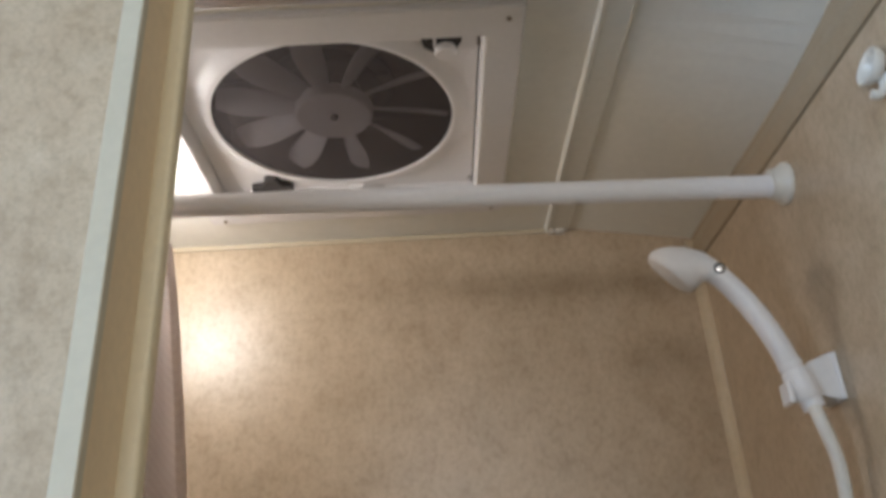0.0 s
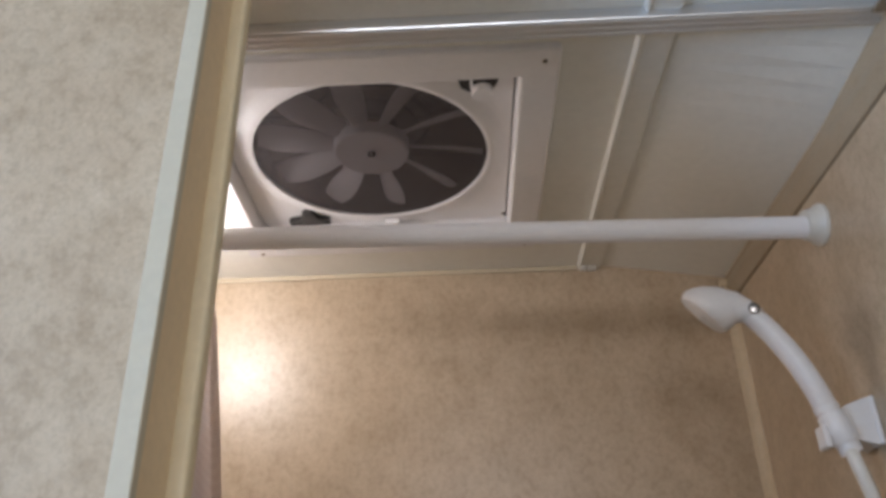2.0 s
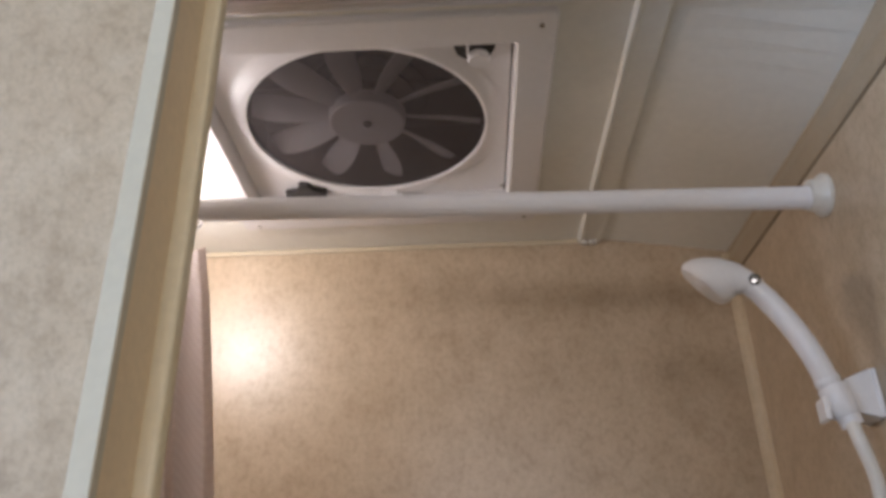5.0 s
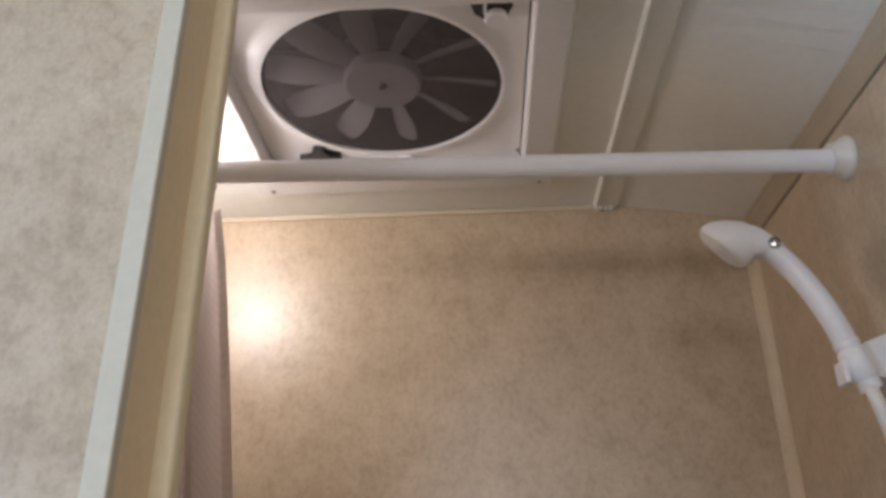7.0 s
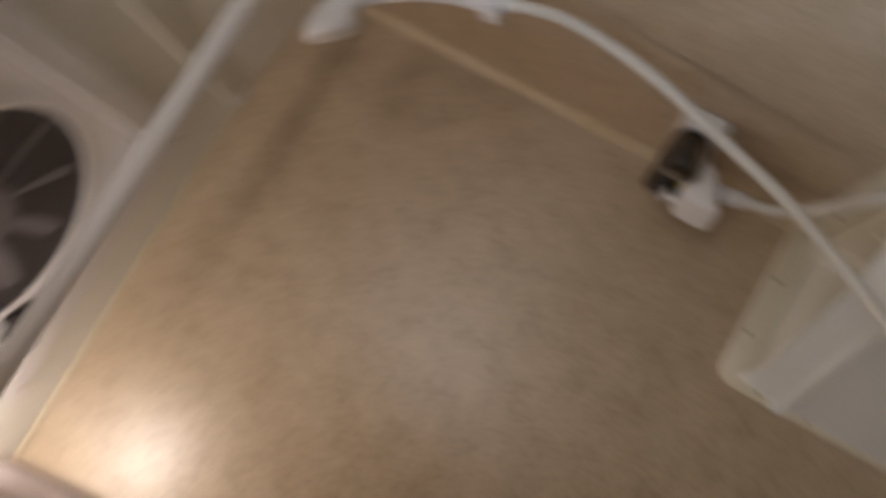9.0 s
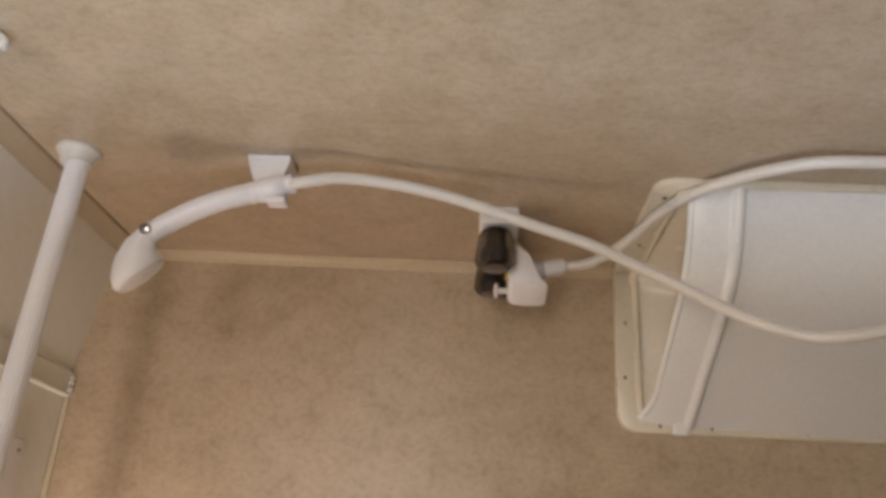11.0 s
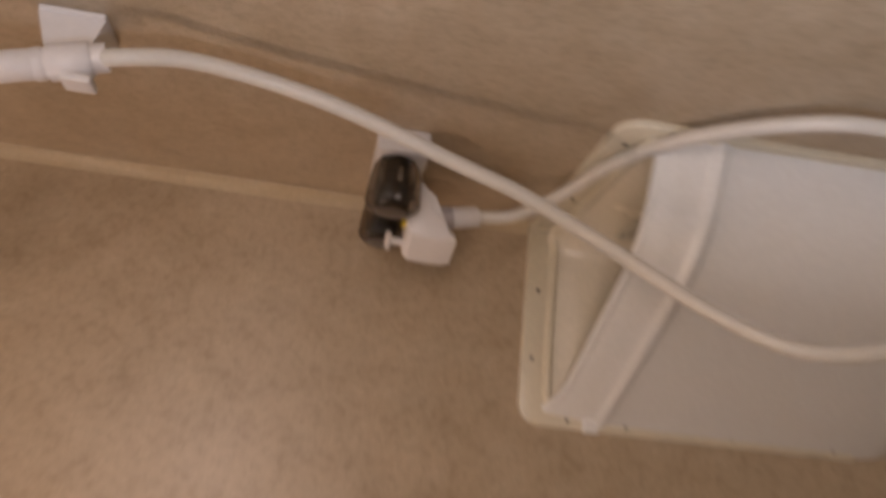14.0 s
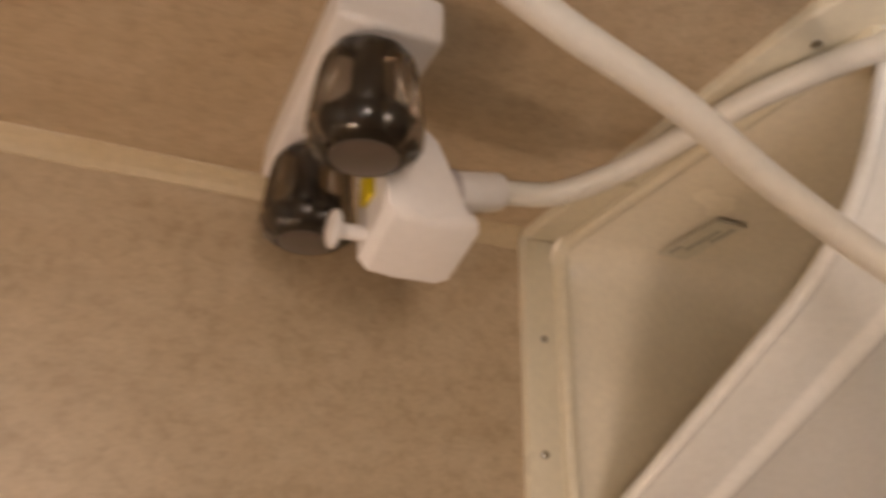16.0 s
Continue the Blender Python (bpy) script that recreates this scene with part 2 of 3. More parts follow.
def fillet(cx, cy, r, a0, a1, n=6):
    return [(cx + r * math.cos(radians(a0 + (a1 - a0) * k / n)), cy + r * math.sin(radians(a0 + (a1 - a0) * k / n))) for k in range(n + 1)]


def structure(name, bm, mat, label, smooth=False):
    return tagged(part(name, bm, mat, smooth=smooth), label, name.split("_")[0], kind="structure")


# ---- the room ----
LEFT = -1.10                   # washroom's left wall
PART_Y0, PART_Y1, JAMB = -0.780, -0.748, -0.556
VX0, VX1, VY0, VY1 = -0.702, -0.338, -0.474, -0.120       # opening of the roof vent

structure("floor", box(CABIN_LEFT - 0.05, 0.05, CABIN_BACK - 0.05, 0.05, -0.04, 0), FLOORM, "brown vinyl floor of the washroom and cabin")
structure("wall_back", box(LEFT - 0.04, 0.0, 0.0, 0.03, 0, H + 0.06), WALL, "mottled beige vinyl wall panel behind the shower")
structure("wall_right", box(0.0, 0.03, CABIN_BACK - 0.03, 0.03, 0, H + 0.06), WALL, "mottled beige vinyl side wall with the shower fittings")
structure("wall_left", box(LEFT - 0.03, LEFT, PART_Y1, 0.0, 0, H + 0.06), WALL, "plain beige vinyl wall beside the curtain")
structure("wall_partition", box(CABIN_LEFT, JAMB - 0.004, PART_Y0, PART_Y1, 0, H), WALL, "mottled grey-beige partition wall at the washroom doorway")
bm = box(CABIN_LEFT - 0.03, CABIN_LEFT, CABIN_BACK - 0.03, -2.20, 0, H + 0.06)
box(CABIN_LEFT - 0.03, CABIN_LEFT, -1.52, PART_Y0, 0, H + 0.06, bm=bm)
box(CABIN_LEFT - 0.03, CABIN_LEFT, -2.20, -1.52, 0, 0.86, bm=bm)
box(CABIN_LEFT - 0.03, CABIN_LEFT, -2.20, -1.52, 1.70, H + 0.06, bm=bm)
structure("wall_cabin", bm, WALL, "plain beige cabin side wall with a window")
w = structure("window_2", box(CABIN_LEFT - 0.02, CABIN_LEFT - 0.016, -2.20, -1.52, 0.86, 1.70), GLASS, "cabin side window letting in cool daylight")
w.visible_shadow = False
bm = box(CABIN_LEFT, CABIN_LEFT + 0.012, -2.23, -2.19, 0.83, 1.73, 0.003)
box(CABIN_LEFT, CABIN_LEFT + 0.012, -1.53, -1.49, 0.83, 1.73, 0.003, bm=bm)
box(CABIN_LEFT, CABIN_LEFT + 0.012, -2.19, -1.53, 0.83, 0.87, 0.003, bm=bm)
box(CABIN_LEFT, CABIN_LEFT + 0.012, -2.19, -1.53, 1.69, 1.73, 0.003, bm=bm)
part("window_frame", bm, AGED, w)
bm = box(CABIN_LEFT, -0.96, CABIN_BACK - 0.03, CABIN_BACK, 0, H + 0.06)
box(-0.08, 0.0, CABIN_BACK - 0.03, CABIN_BACK, 0, H + 0.06, bm=bm)
box(-0.96, -0.08, CABIN_BACK - 0.03, CABIN_BACK, 0, 1.34, bm=bm)
box(-0.96, -0.08, CABIN_BACK - 0.03, CABIN_BACK, 1.86, H + 0.06, bm=bm)
structure("wall_rear", bm, WALL, "unseen plain beige cabin end wall with an added window")
# window added out of view, an opening for the rear source
w = structure("window_1", box(-0.96, -0.08, CABIN_BACK - 0.02, CABIN_BACK - 0.016, 1.34, 1.86), GLASS, "unseen cabin window, added for the rear light")
w.visible_shadow = False
bm = box(-0.99, -0.95, CABIN_BACK, CABIN_BACK + 0.012, 1.31, 1.885, 0.003)
box(-0.09, -0.05, CABIN_BACK, CABIN_BACK + 0.012, 1.31, 1.885, 0.003, bm=bm)
box(-0.95, -0.09, CABIN_BACK, CABIN_BACK + 0.012, 1.31, 1.35, 0.003, bm=bm)
box(-0.95, -0.09, CABIN_BACK, CABIN_BACK + 0.012, 1.85, 1.885, 0.003, bm=bm)
part("window_frame", bm, AGED, w)

# ceiling: flat over the shower, falling a little towards the side wall, open at the vent
bm = bmesh.new()
FOLD, DROP = -0.205, 0.031


def slab(x0, x1, y0, y1, z0, z1, near=None):
    """A piece of ceiling whose underside runs from z0 at x0 to z1 at x1; near: the height at x1, y0 where the piece is twisted."""
    lo = [bm.verts.new(c) for c in ((x0, y0, z0), (x1, y0, z1 if near is None else near), (x1, y1, z1), (x0, y1, z0))]
    hi = [bm.verts.new(c) for c in ((x0, y0, H + 0.05), (x1, y0, H + 0.05), (x1, y1, H + 0.05), (x0, y1, H + 0.05))]
    bm.faces.new(lo)
    bm.faces.new(hi[::-1])
    for k in range(4):
        bm.faces.new((lo[k], hi[k], hi[(k + 1) % 4], lo[(k + 1) % 4]))


slab(CABIN_LEFT, VX0, CABIN_BACK, 0.0, H, H)
slab(VX1, FOLD, CABIN_BACK, 0.0, H, H)
slab(VX0, VX1, CABIN_BACK, VY0, H, H)
slab(VX0, VX1, VY1, 0.0, H, H)
slab(FOLD, 0.0, CABIN_BACK, -0.5315, H, H)
slab(FOLD, 0.0, -0.36, 0.0, H, H - DROP)
for k in range(6):
    y1 = -0.36 - 0.1715 * k / 6
    slab(FOLD, 0.0, y1 - 0.1715 / 6, y1, H, H - DROP + 0.017 * (k / 6) ** 1.5, H - DROP + 0.017 * ((k + 1) / 6) ** 1.5)
structure("ceiling", bm, CEIL, "off-white painted panel ceiling, sloping down beyond a batten")

# mouldings
bm = prism([(0.0, 0.0), (-0.0135, 0.0), (-0.0132, -0.0012), (-0.0085, -0.0035), (-0.0045, -0.0068), (-0.0015, -0.0116), (0.0, -0.0120)], lambda u, v, d: (u, v, 1.16 + d), H - 0.036 - 1.16)
corner = structure("trim_corner", bm, CORNER, "pale tan strip in the wall corner")
part("caulk", box(-0.017, -0.001, -0.0085, -0.0005, H - 0.050, H - 0.0375, 0.003), CORNER, corner, "dab of hardened sealant")
bm = box(-1.09, -0.232, -0.0035, 0, H - 0.009, H - 0.001, 0.0012)
structure("trim_back", bm, CREAM, "thin cream bead under the ceiling")
bm = prism([(0, H - 0.073), (-0.0022, H - 0.073), (-0.0036, H - 0.0715), (-0.0050, H - 0.064), (-0.0070, H - 0.054), (-0.0070, H - 0.050), (-0.0050, H - 0.040), (-0.0040, H - 0.010), (0, H - 0.010)],
           lambda u, v, d: (u, -d, v), 2.4)
side_trim = structure("trim_side", bm, STRIP, "tan strip between side wall and ceiling")
# the seam's shade, laid on as a thin brown strip
part("joint", box(-0.0010, 0.0005, -2.4, -0.012, H - 0.0742, H - 0.0728), JOINTM, side_trim, "thin brown strip standing for the shaded joint")
bm = prism([(-0.231, H + 0.001), (-0.231, H - 0.006), (-0.2290, H - 0.0085), (-0.2265, H - 0.0085), (-0.2245, H - 0.006), (-0.196, H - 0.006), (-0.194, H - 0.004), (-0.194, H + 0.001)],
           lambda u, v, d: (u, -0.001 - d, v), 2.4)
batten = structure("trim_batten", bm, CEIL, "off-white ceiling batten with a raised edge")
for x, w in ((-0.222, 0.0050), (-0.212, 0.0035), (-0.205, 0.0030)):
    part("caulk", box(x - w, x + w, -0.010, -0.0005, H - 0.0125, H - 0.0055, 0.0025), AGED, batten, "dab of hardened sealant")
bm = box(JAMB - 0.20, 0.0, -0.556, -0.532, H - 0.016, H - 0.001, 0.0022)
for y in (-0.552, -0.5445, -0.537):
    box(JAMB - 0.20, 0.0, y - 0.0012, y + 0.0012, H - 0.0172, H - 0.0155, 0.0005, 1, bm=bm)
rail = structure("trim_rail", bm, ALU, "bright aluminium track across the ceiling")
part("end_bracket", box(-0.022, -0.001, -0.580, -0.5565, H - 0.0235, H - 0.0195, 0.0012), SCREW, rail, "dull grey end bracket")
part("screw", lathe([(0.0036, 0.0), (0.0036, 0.0012), (0.0022, 0.0020)], pose(-0.011, -0.572, H - 0.0235, 180), 14), ALU, rail)
bm = box(JAMB - 0.0108, JAMB, PART_Y0 - 0.007, PART_Y0 - 0.0004, 0, H - 0.001, 0.0006, 1)
jamb = structure("trim_jamb", bm, JAMBM, "cream plastic moulding on the partition end")
# side face, toned tan for the warm, dimmer light it gets
part("jamb_face", box(JAMB - 0.006, JAMB - 0.0004, PART_Y0 - 0.0002, PART_Y1 + 0.001, 0, H - 0.001), TANM, jamb, "flat side of the moulding, warm shade in its tan")
part("jamb_stop", box(JAMB - 0.006, JAMB + 0.0085, PART_Y1 + 0.001, PART_Y1 + 0.013, 0, H - 0.001, 0.0025, 3), STOPM, jamb, "cream rounded stop strip", True)


# ---- roof vent with fan ----
def roof_vent():
    v = thing("roof_vent_fan", "white square ceiling vent with grey ten-blade fan", "fan")
    zp = H + 0.020
    ox0, ox1, oy0, oy1 = -0.729, -0.304, -0.511, -0.083
    # garnish: a flat frame with a lip that runs up into the opening
    bm = bmesh.new()
    loops = []
    for dx, z in ((0.0, H), (0.0, H - 0.0055), (0.0008, H - 0.0075), (0.0025, H - 0.0085), (0.0425, H - 0.0092), (0.0448, H - 0.0082), (0.0458, H - 0.0050), (0.0462, H + 0.004), (0.0465, H + 0.03)):
        x0, x1, y0, y1 = ox0 + dx * 0.62, ox1 - dx * 0.9, oy0 + dx * 0.95, oy1 - dx * 0.9
        r, ring = max(0.002, 0.006 - dx * 0.1), []
        for (qx, qy, a0) in ((x1 - r, y1 - r, 0), (x0 + r, y1 - r, 90), (x0 + r, y0 + r, 180), (x1 - r, y0 + r, 270)):
            ring += [bm.verts.new((px, py, z)) for px, py in fillet(qx, qy, r, a0, a0 + 90, 3)]
        loops.append(ring)
    for a, b in zip(loops, loops[1:]):
        for k in range(len(a)):
            bm.faces.new((a[k], a[(k + 1) % len(a)], b[(k + 1) % len(a)], b[k]))
    frame_ob = part("garnish", bm, WHITE, v, "white plastic trim frame", True, 18)
    screw = None
    for x, y in ((-0.321, -0.494), (-0.707, -0.096), (-0.320, -0.097), (-0.712, -0.494)):
        m = pose(x, y, H - 0.0095, 180)
        if screw is None:
            screw = part("screw", lathe([(0.0027, -0.001), (0.0027, 0.0008), (0.0016, 0.0014)], Matrix(), 12), SCREW, frame_ob, "small steel screw")
            screw.matrix_local = m
        else:
            share("screw", screw, m, frame_ob)
    # plate with a round hole and a raised ring
    bm = bmesh.new()
    fx, fy, seg = -0.5225, -0.299, 96
    hole = 0.1465
    px0, px1, py0, py1 = -0.699, -0.3478, -0.4655, -0.1265
    rings = []
    for r, z in ((None, zp), (0.1725, zp), (0.170, zp - 0.0002), (0.163, zp - 0.002), (0.154, zp - 0.0055), (0.1485, zp - 0.0062), (hole, zp - 0.0055), (hole, zp - 0.001)):
        ring = []
        for k in range(seg):
            a = 2 * math.pi * k / seg
            c, s = math.cos(a), math.sin(a)
            if r is None:
                t = min((px1 - fx) / c if c > 1e-6 else ((px0 - fx) / c if c < -1e-6 else 9), (py1 - fy) / s if s > 1e-6 else ((py0 - fy) / s if s < -1e-6 else 9))
                ring.append(bm.verts.new((fx + t * c, fy + t * s, z)))
            else:
                x = min(max(fx + r * c, px0 + 0.0006), px1 - 0.0006)
                y = min(max(fy + r * s, py0 + 0.0006), py1 - 0.0006)
                ring.append(bm.verts.new((x, y, z)))
        rings.append(ring)
    for a, b in zip(rings, rings[1:]):
        for k in range(seg):
            bm.faces.new((a[k], a[(k + 1) % seg], b[(k + 1) % seg], b[k]))
    plate = part("fan_plate", bm, WHITE, v, "white recessed fan plate", True)
    # shaft above, its unlit depth put into the near-black colour
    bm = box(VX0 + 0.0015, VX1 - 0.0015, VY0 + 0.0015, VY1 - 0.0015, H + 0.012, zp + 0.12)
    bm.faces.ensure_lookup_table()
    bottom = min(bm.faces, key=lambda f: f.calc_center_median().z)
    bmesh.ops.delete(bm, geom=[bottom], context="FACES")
    part("shaft", bm, CAVITY, v, "vent shaft with closed lid, its shade in the dark colour")
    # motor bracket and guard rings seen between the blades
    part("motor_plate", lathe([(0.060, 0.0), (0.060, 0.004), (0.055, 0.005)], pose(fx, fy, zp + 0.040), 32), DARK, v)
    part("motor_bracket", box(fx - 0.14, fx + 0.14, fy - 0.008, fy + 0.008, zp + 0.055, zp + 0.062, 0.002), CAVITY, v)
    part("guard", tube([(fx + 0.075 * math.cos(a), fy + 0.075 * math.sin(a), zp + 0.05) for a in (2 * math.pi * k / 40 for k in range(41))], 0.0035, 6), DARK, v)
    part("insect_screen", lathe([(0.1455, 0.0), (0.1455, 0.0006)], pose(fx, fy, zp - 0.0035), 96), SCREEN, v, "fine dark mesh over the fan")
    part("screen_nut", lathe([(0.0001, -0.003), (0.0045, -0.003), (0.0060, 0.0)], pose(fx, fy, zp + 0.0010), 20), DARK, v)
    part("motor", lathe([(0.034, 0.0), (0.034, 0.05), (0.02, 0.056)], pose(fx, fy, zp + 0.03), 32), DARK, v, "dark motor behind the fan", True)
    # fan: domed hub and ten pitched blades
    part("hub", lathe([(0.0478, 0.018), (0.0478, 0.006), (0.0468, 0.0030), (0.0445, 0.0022), (0.0415, 0.0030), (0.0380, 0.0038), (0.0120, 0.0034), (0.0001, 0.0034)], pose(fx, fy, zp - 0.002), 48), GREYP, v, "grey domed fan hub", True)
    bm = bmesh.new()
    rows = []
    for i in range(7):
        t = i / 6
        r = 0.045 + 0.0975 * t
        half = 0.0100 + 0.0082 * math.sin(min(1, t * 1.3) * math.pi / 2) - 0.004 * max(0, t - 0.8) / 0.2
        pitch = radians(38 - 12 * t)
        sweep = 0.05 * t * t
        row = []
        for j in range(5):
            u = (j / 4 - 0.5) * 2 * half
            x, y = r, u * math.cos(pitch)
            z = 0.016 + u * math.sin(pitch) - 0.003 * (1 - (u / half) ** 2)
            c, s = math.cos(sweep), math.sin(sweep)
            row.append((x * c - y * s, x * s + y * c, z))
        rows.append(row)
    grids = [[[bm.verts.new((x, y, z + dz)) for x, y, z in row] for row in rows] for dz in (0, 0.0018)]
    for g in grids:
        for i in range(6):
            for j in range(4):
                bm.faces.new((g[i][j], g[i + 1][j], g[i + 1][j + 1], g[i][j + 1]))
    a, b = grids
    edge = [(i, 0) for i in range(7)] + [(6, j) for j in range(1, 5)] + [(i, 4) for i in range(5, -1, -1)] + [(0, j) for j in range(3, 0, -1)]
    for (i, j), (k, l) in zip(edge, edge[1:] + edge[:1]):
        bm.faces.new((a[i][j], a[k][l], b[k][l], b[i][j]))
    blade = part("blade", bm, GREYP, v, "", True)
    for k in range(10):
        m = Matrix.Translation((fx, fy, zp)) @ Matrix.Rotation(radians(8 + 36 * k), 4, "Z")
        if k == 0:
            blade.matrix_local = m
        else:
            share("blade", blade, m, v)
    # corner pocket, its shade laid on as a dark raised patch, with a white knob, and the dark winder opposite
    zk = zp - 0.001
    py = VY0 + 0.030
    out = [(-0.412, py), (-0.366, py), (-0.366, py + 0.010), (-0.372, py + 0.024), (-0.382, py + 0.031), (-0.394, py + 0.030), (-0.407, py + 0.019)]
    part("pocket", prism(out, lambda x, y, d: (x, y, zk - d), 0.0025), DARK, plate, "raised dark patch for the shade of a corner pocket")
    part("switch_knob", lathe([(0.0122, 0.0), (0.0122, 0.008), (0.0108, 0.0105), (0.0001, 0.0105)], pose(-0.384, py + 0.0225, zk, 180), 24), WHITE, v, "round white switch knob", True)
    part("switch_stem", box(-0.397, -0.394, py + 0.002, py + 0.018, zk - 0.006, zk - 0.001, 0.001), WHITE, v)
    wy = VY1 - 0.021
    out = [(-0.658, wy), (-0.600, wy), (-0.600, wy - 0.010), (-0.615, wy - 0.014), (-0.620, wy - 0.022), (-0.618, wy - 0.027), (-0.623, wy - 0.032), (-0.632, wy - 0.032), (-0.637, wy - 0.027), (-0.635, wy - 0.022), (-0.641, wy - 0.014), (-0.658, wy - 0.010)]
    part("winder", prism(out, lambda x, y, d: (x, y, zk - d), 0.009, 0.002), DARK, v, "dark plastic lid winder")
    for x, y in ((-0.351, VY0 + 0.032), (-0.684, VY0 + 0.03), (-0.351, VY1 - 0.02)):
        part("plate_screw", lathe([(0.003, 0), (0.003, 0.001), (0.002, 0.0016)], pose(x, y, zp - 0.0005, 180), 10), SCREW, plate)
    part("drain_tab", box(-0.522, -0.500, VY1 - 0.024, VY1 - 0.018, zp - 0.012, zp - 0.004, 0.002), WHITE, plate)
    return v


roof_vent()


# ---- dome lamp, shower rod and curtain ----
lamp = thing("ceiling_lamp", "lit round white dome lamp on the ceiling", "lamp")
part("lamp_base", lathe([(0.048, 0.0), (0.050, -0.004), (0.049, -0.008), (0.045, -0.009)], Matrix.Translation(LAMP), 40), WHITE, lamp, "", True)
part("diffuser", lathe([(0.044, -0.008), (0.042, -0.013), (0.034, -0.019), (0.020, -0.022), (0.0001, -0.023)], Matrix.Translation(LAMP), 40), SHADE, lamp, "glowing frosted diffuser", True)

ROD_Y = -0.318


def rod_z(x):
    return 1.8306 - 0.0211 * (x + 0.029)


rod = thing("curtain_rod", "white ribbed plastic shower curtain rod", "rod")
bm = bmesh.new()
seg, rings = 44, []
for x in (-0.004, -0.60, LEFT + 0.004):
    rings.append([bm.verts.new((x, ROD_Y + (0.0126 + 0.0005 * (k % 2)) * math.cos(2 * math.pi * k / seg), rod_z(x) + (0.0126 + 0.0005 * (k % 2)) * math.sin(2 * math.pi * k / seg))) for k in range(seg)])
for a, b in zip(rings, rings[1:]):
    for k in range(seg):
        bm.faces.new((a[k], a[(k + 1) % seg], b[(k + 1) % seg], b[k]))
part("tube", bm, RODM, rod)
cup = [(0.0246, 0.0), (0.0252, 0.003), (0.0236, 0.006), (0.0195, 0.010), (0.0175, 0.019), (0.0135, 0.0195)]
part("flange", lathe(cup, along((0, ROD_Y, rod_z(0) + 0.003), (-1, 0, 0)), 40), AGED, rod, "round white end cup", True)
part("flange", lathe(cup, along((LEFT, ROD_Y, rod_z(LEFT)), (1, 0, 0)), 40), AGED, rod, "round white end cup", True)

curtain = thing("shower_curtain", "pale pinkish woven shower curtain drawn to one side", "curtain")
bm = bmesh.new()
cols, rows, grid = 90, 26, []
for j in range(rows + 1):
    z = 1.795 - 1.55 * j / rows
    t = (1.795 - z) / 1.55
    right = -0.698 + 0.050 * min(1, t / 0.28) ** 0.8 + 0.03 * t
    row = []
    for i in range(cols + 1):
        u = i / cols
        x = right + (-1.04 - right) * u
        y = ROD_Y - 0.006 + (0.016 + 0.012 * t) * math.sin(u * 52 + 0.6 * math.sin(3 * t)) * min(1, 0.25 + u * 8)
        row.append(bm.verts.new((x, y, z)))
    grid.append(row)
for j in range(rows):
    for i in range(cols):
        bm.faces.new((grid[j][i], grid[j][i + 1], grid[j + 1][i + 1], grid[j + 1][i]))
bmesh.ops.solidify(bm, geom=bm.faces[:], thickness=0.0015)
part("cloth", bm, CLOTH, curtain, "", True)
ring = None
for k in range(8):
    x = -0.715 - 0.042 * k
    if ring is None:
        ring = part("ring", tube([(0, 0.0175 * math.cos(a), 0.0175 * math.sin(a)) for a in (2 * math.pi * i / 24 for i in range(25))], 0.0015, 6), WHITE, curtain)
        ring.matrix_local = pose(x, ROD_Y, rod_z(x) - 0.003)
    else:
        share("ring", ring, pose(x, ROD_Y, rod_z(x) - 0.003), curtain)

# ---- hand shower, its holder and hose ----
holder = thing("shower_holder", "white plastic wall bracket for the hand shower", "bracket")
HY = -0.304
out = [(-0.002, 1.627), (-0.006, 1.629), (-0.033, 1.619), (-0.036, 1.614), (-0.035, 1.591), (-0.032, 1.587), (-0.006, 1.580), (-0.002, 1.581)]
part("bracket_body", prism(out, lambda u, v, d: (u, HY - 0.019 + d, v), 0.038, 0.003), WHITE, holder)
part("back_plate", box(-0.005, 0.0, HY - 0.0215, HY + 0.0215, 1.5795, 1.6295, 0.002), WHITE, holder)
HOLD = Vector((-0.0455, -0.325, 1.600))
AXIS = Vector((-0.32, -0.04, 0.94)).normalized()
part("clip", lathe([(0.0125, -0.019), (0.0138, -0.017), (0.0138, 0.010), (0.0125, 0.012)], along(HOLD, AXIS), 32), WHITE, holder, "open round clip", True)
part("clip_tab", box(-0.0620, -0.0560, HY - 0.028, HY - 0.006, 1.577, 1.600, 0.002), WHITE, holder)

shower = thing("hand_shower", "white plastic hand shower resting in its holder", "shower head")
NECK = Vector((-0.108, -0.3325, 1.719))
stem = spline([HOLD - 0.030 * AXIS, HOLD + 0.012 * AXIS, (-0.0595, -0.330, 1.637), (-0.0725, -0.332, 1.666), (-0.0895, -0.3325, 1.695), NECK, (-0.116, -0.331, 1.728)], 6)
part("handle", tube(stem, [0.0112 + 0.0006 * min(1, k / 8) for k in range(len(stem))], 24), WHITE, shower, "", True)
part("collar", lathe([(0.0122, 0.0), (0.0128, 0.002), (0.0128, 0.006), (0.0120, 0.008)], along(HOLD + 0.014 * AXIS, AXIS), 28), WHITE, shower, "", True)
FACE = Vector((-0.70, 0.28, -0.66)).normalized()
HEAD = Vector((-0.1505, -0.3215, 1.7300))
m = along(HEAD, FACE)
bm, rings = bmesh.new(), []
pull = (Vector((-0.092, -0.3325, 1.695)) - NECK).normalized()
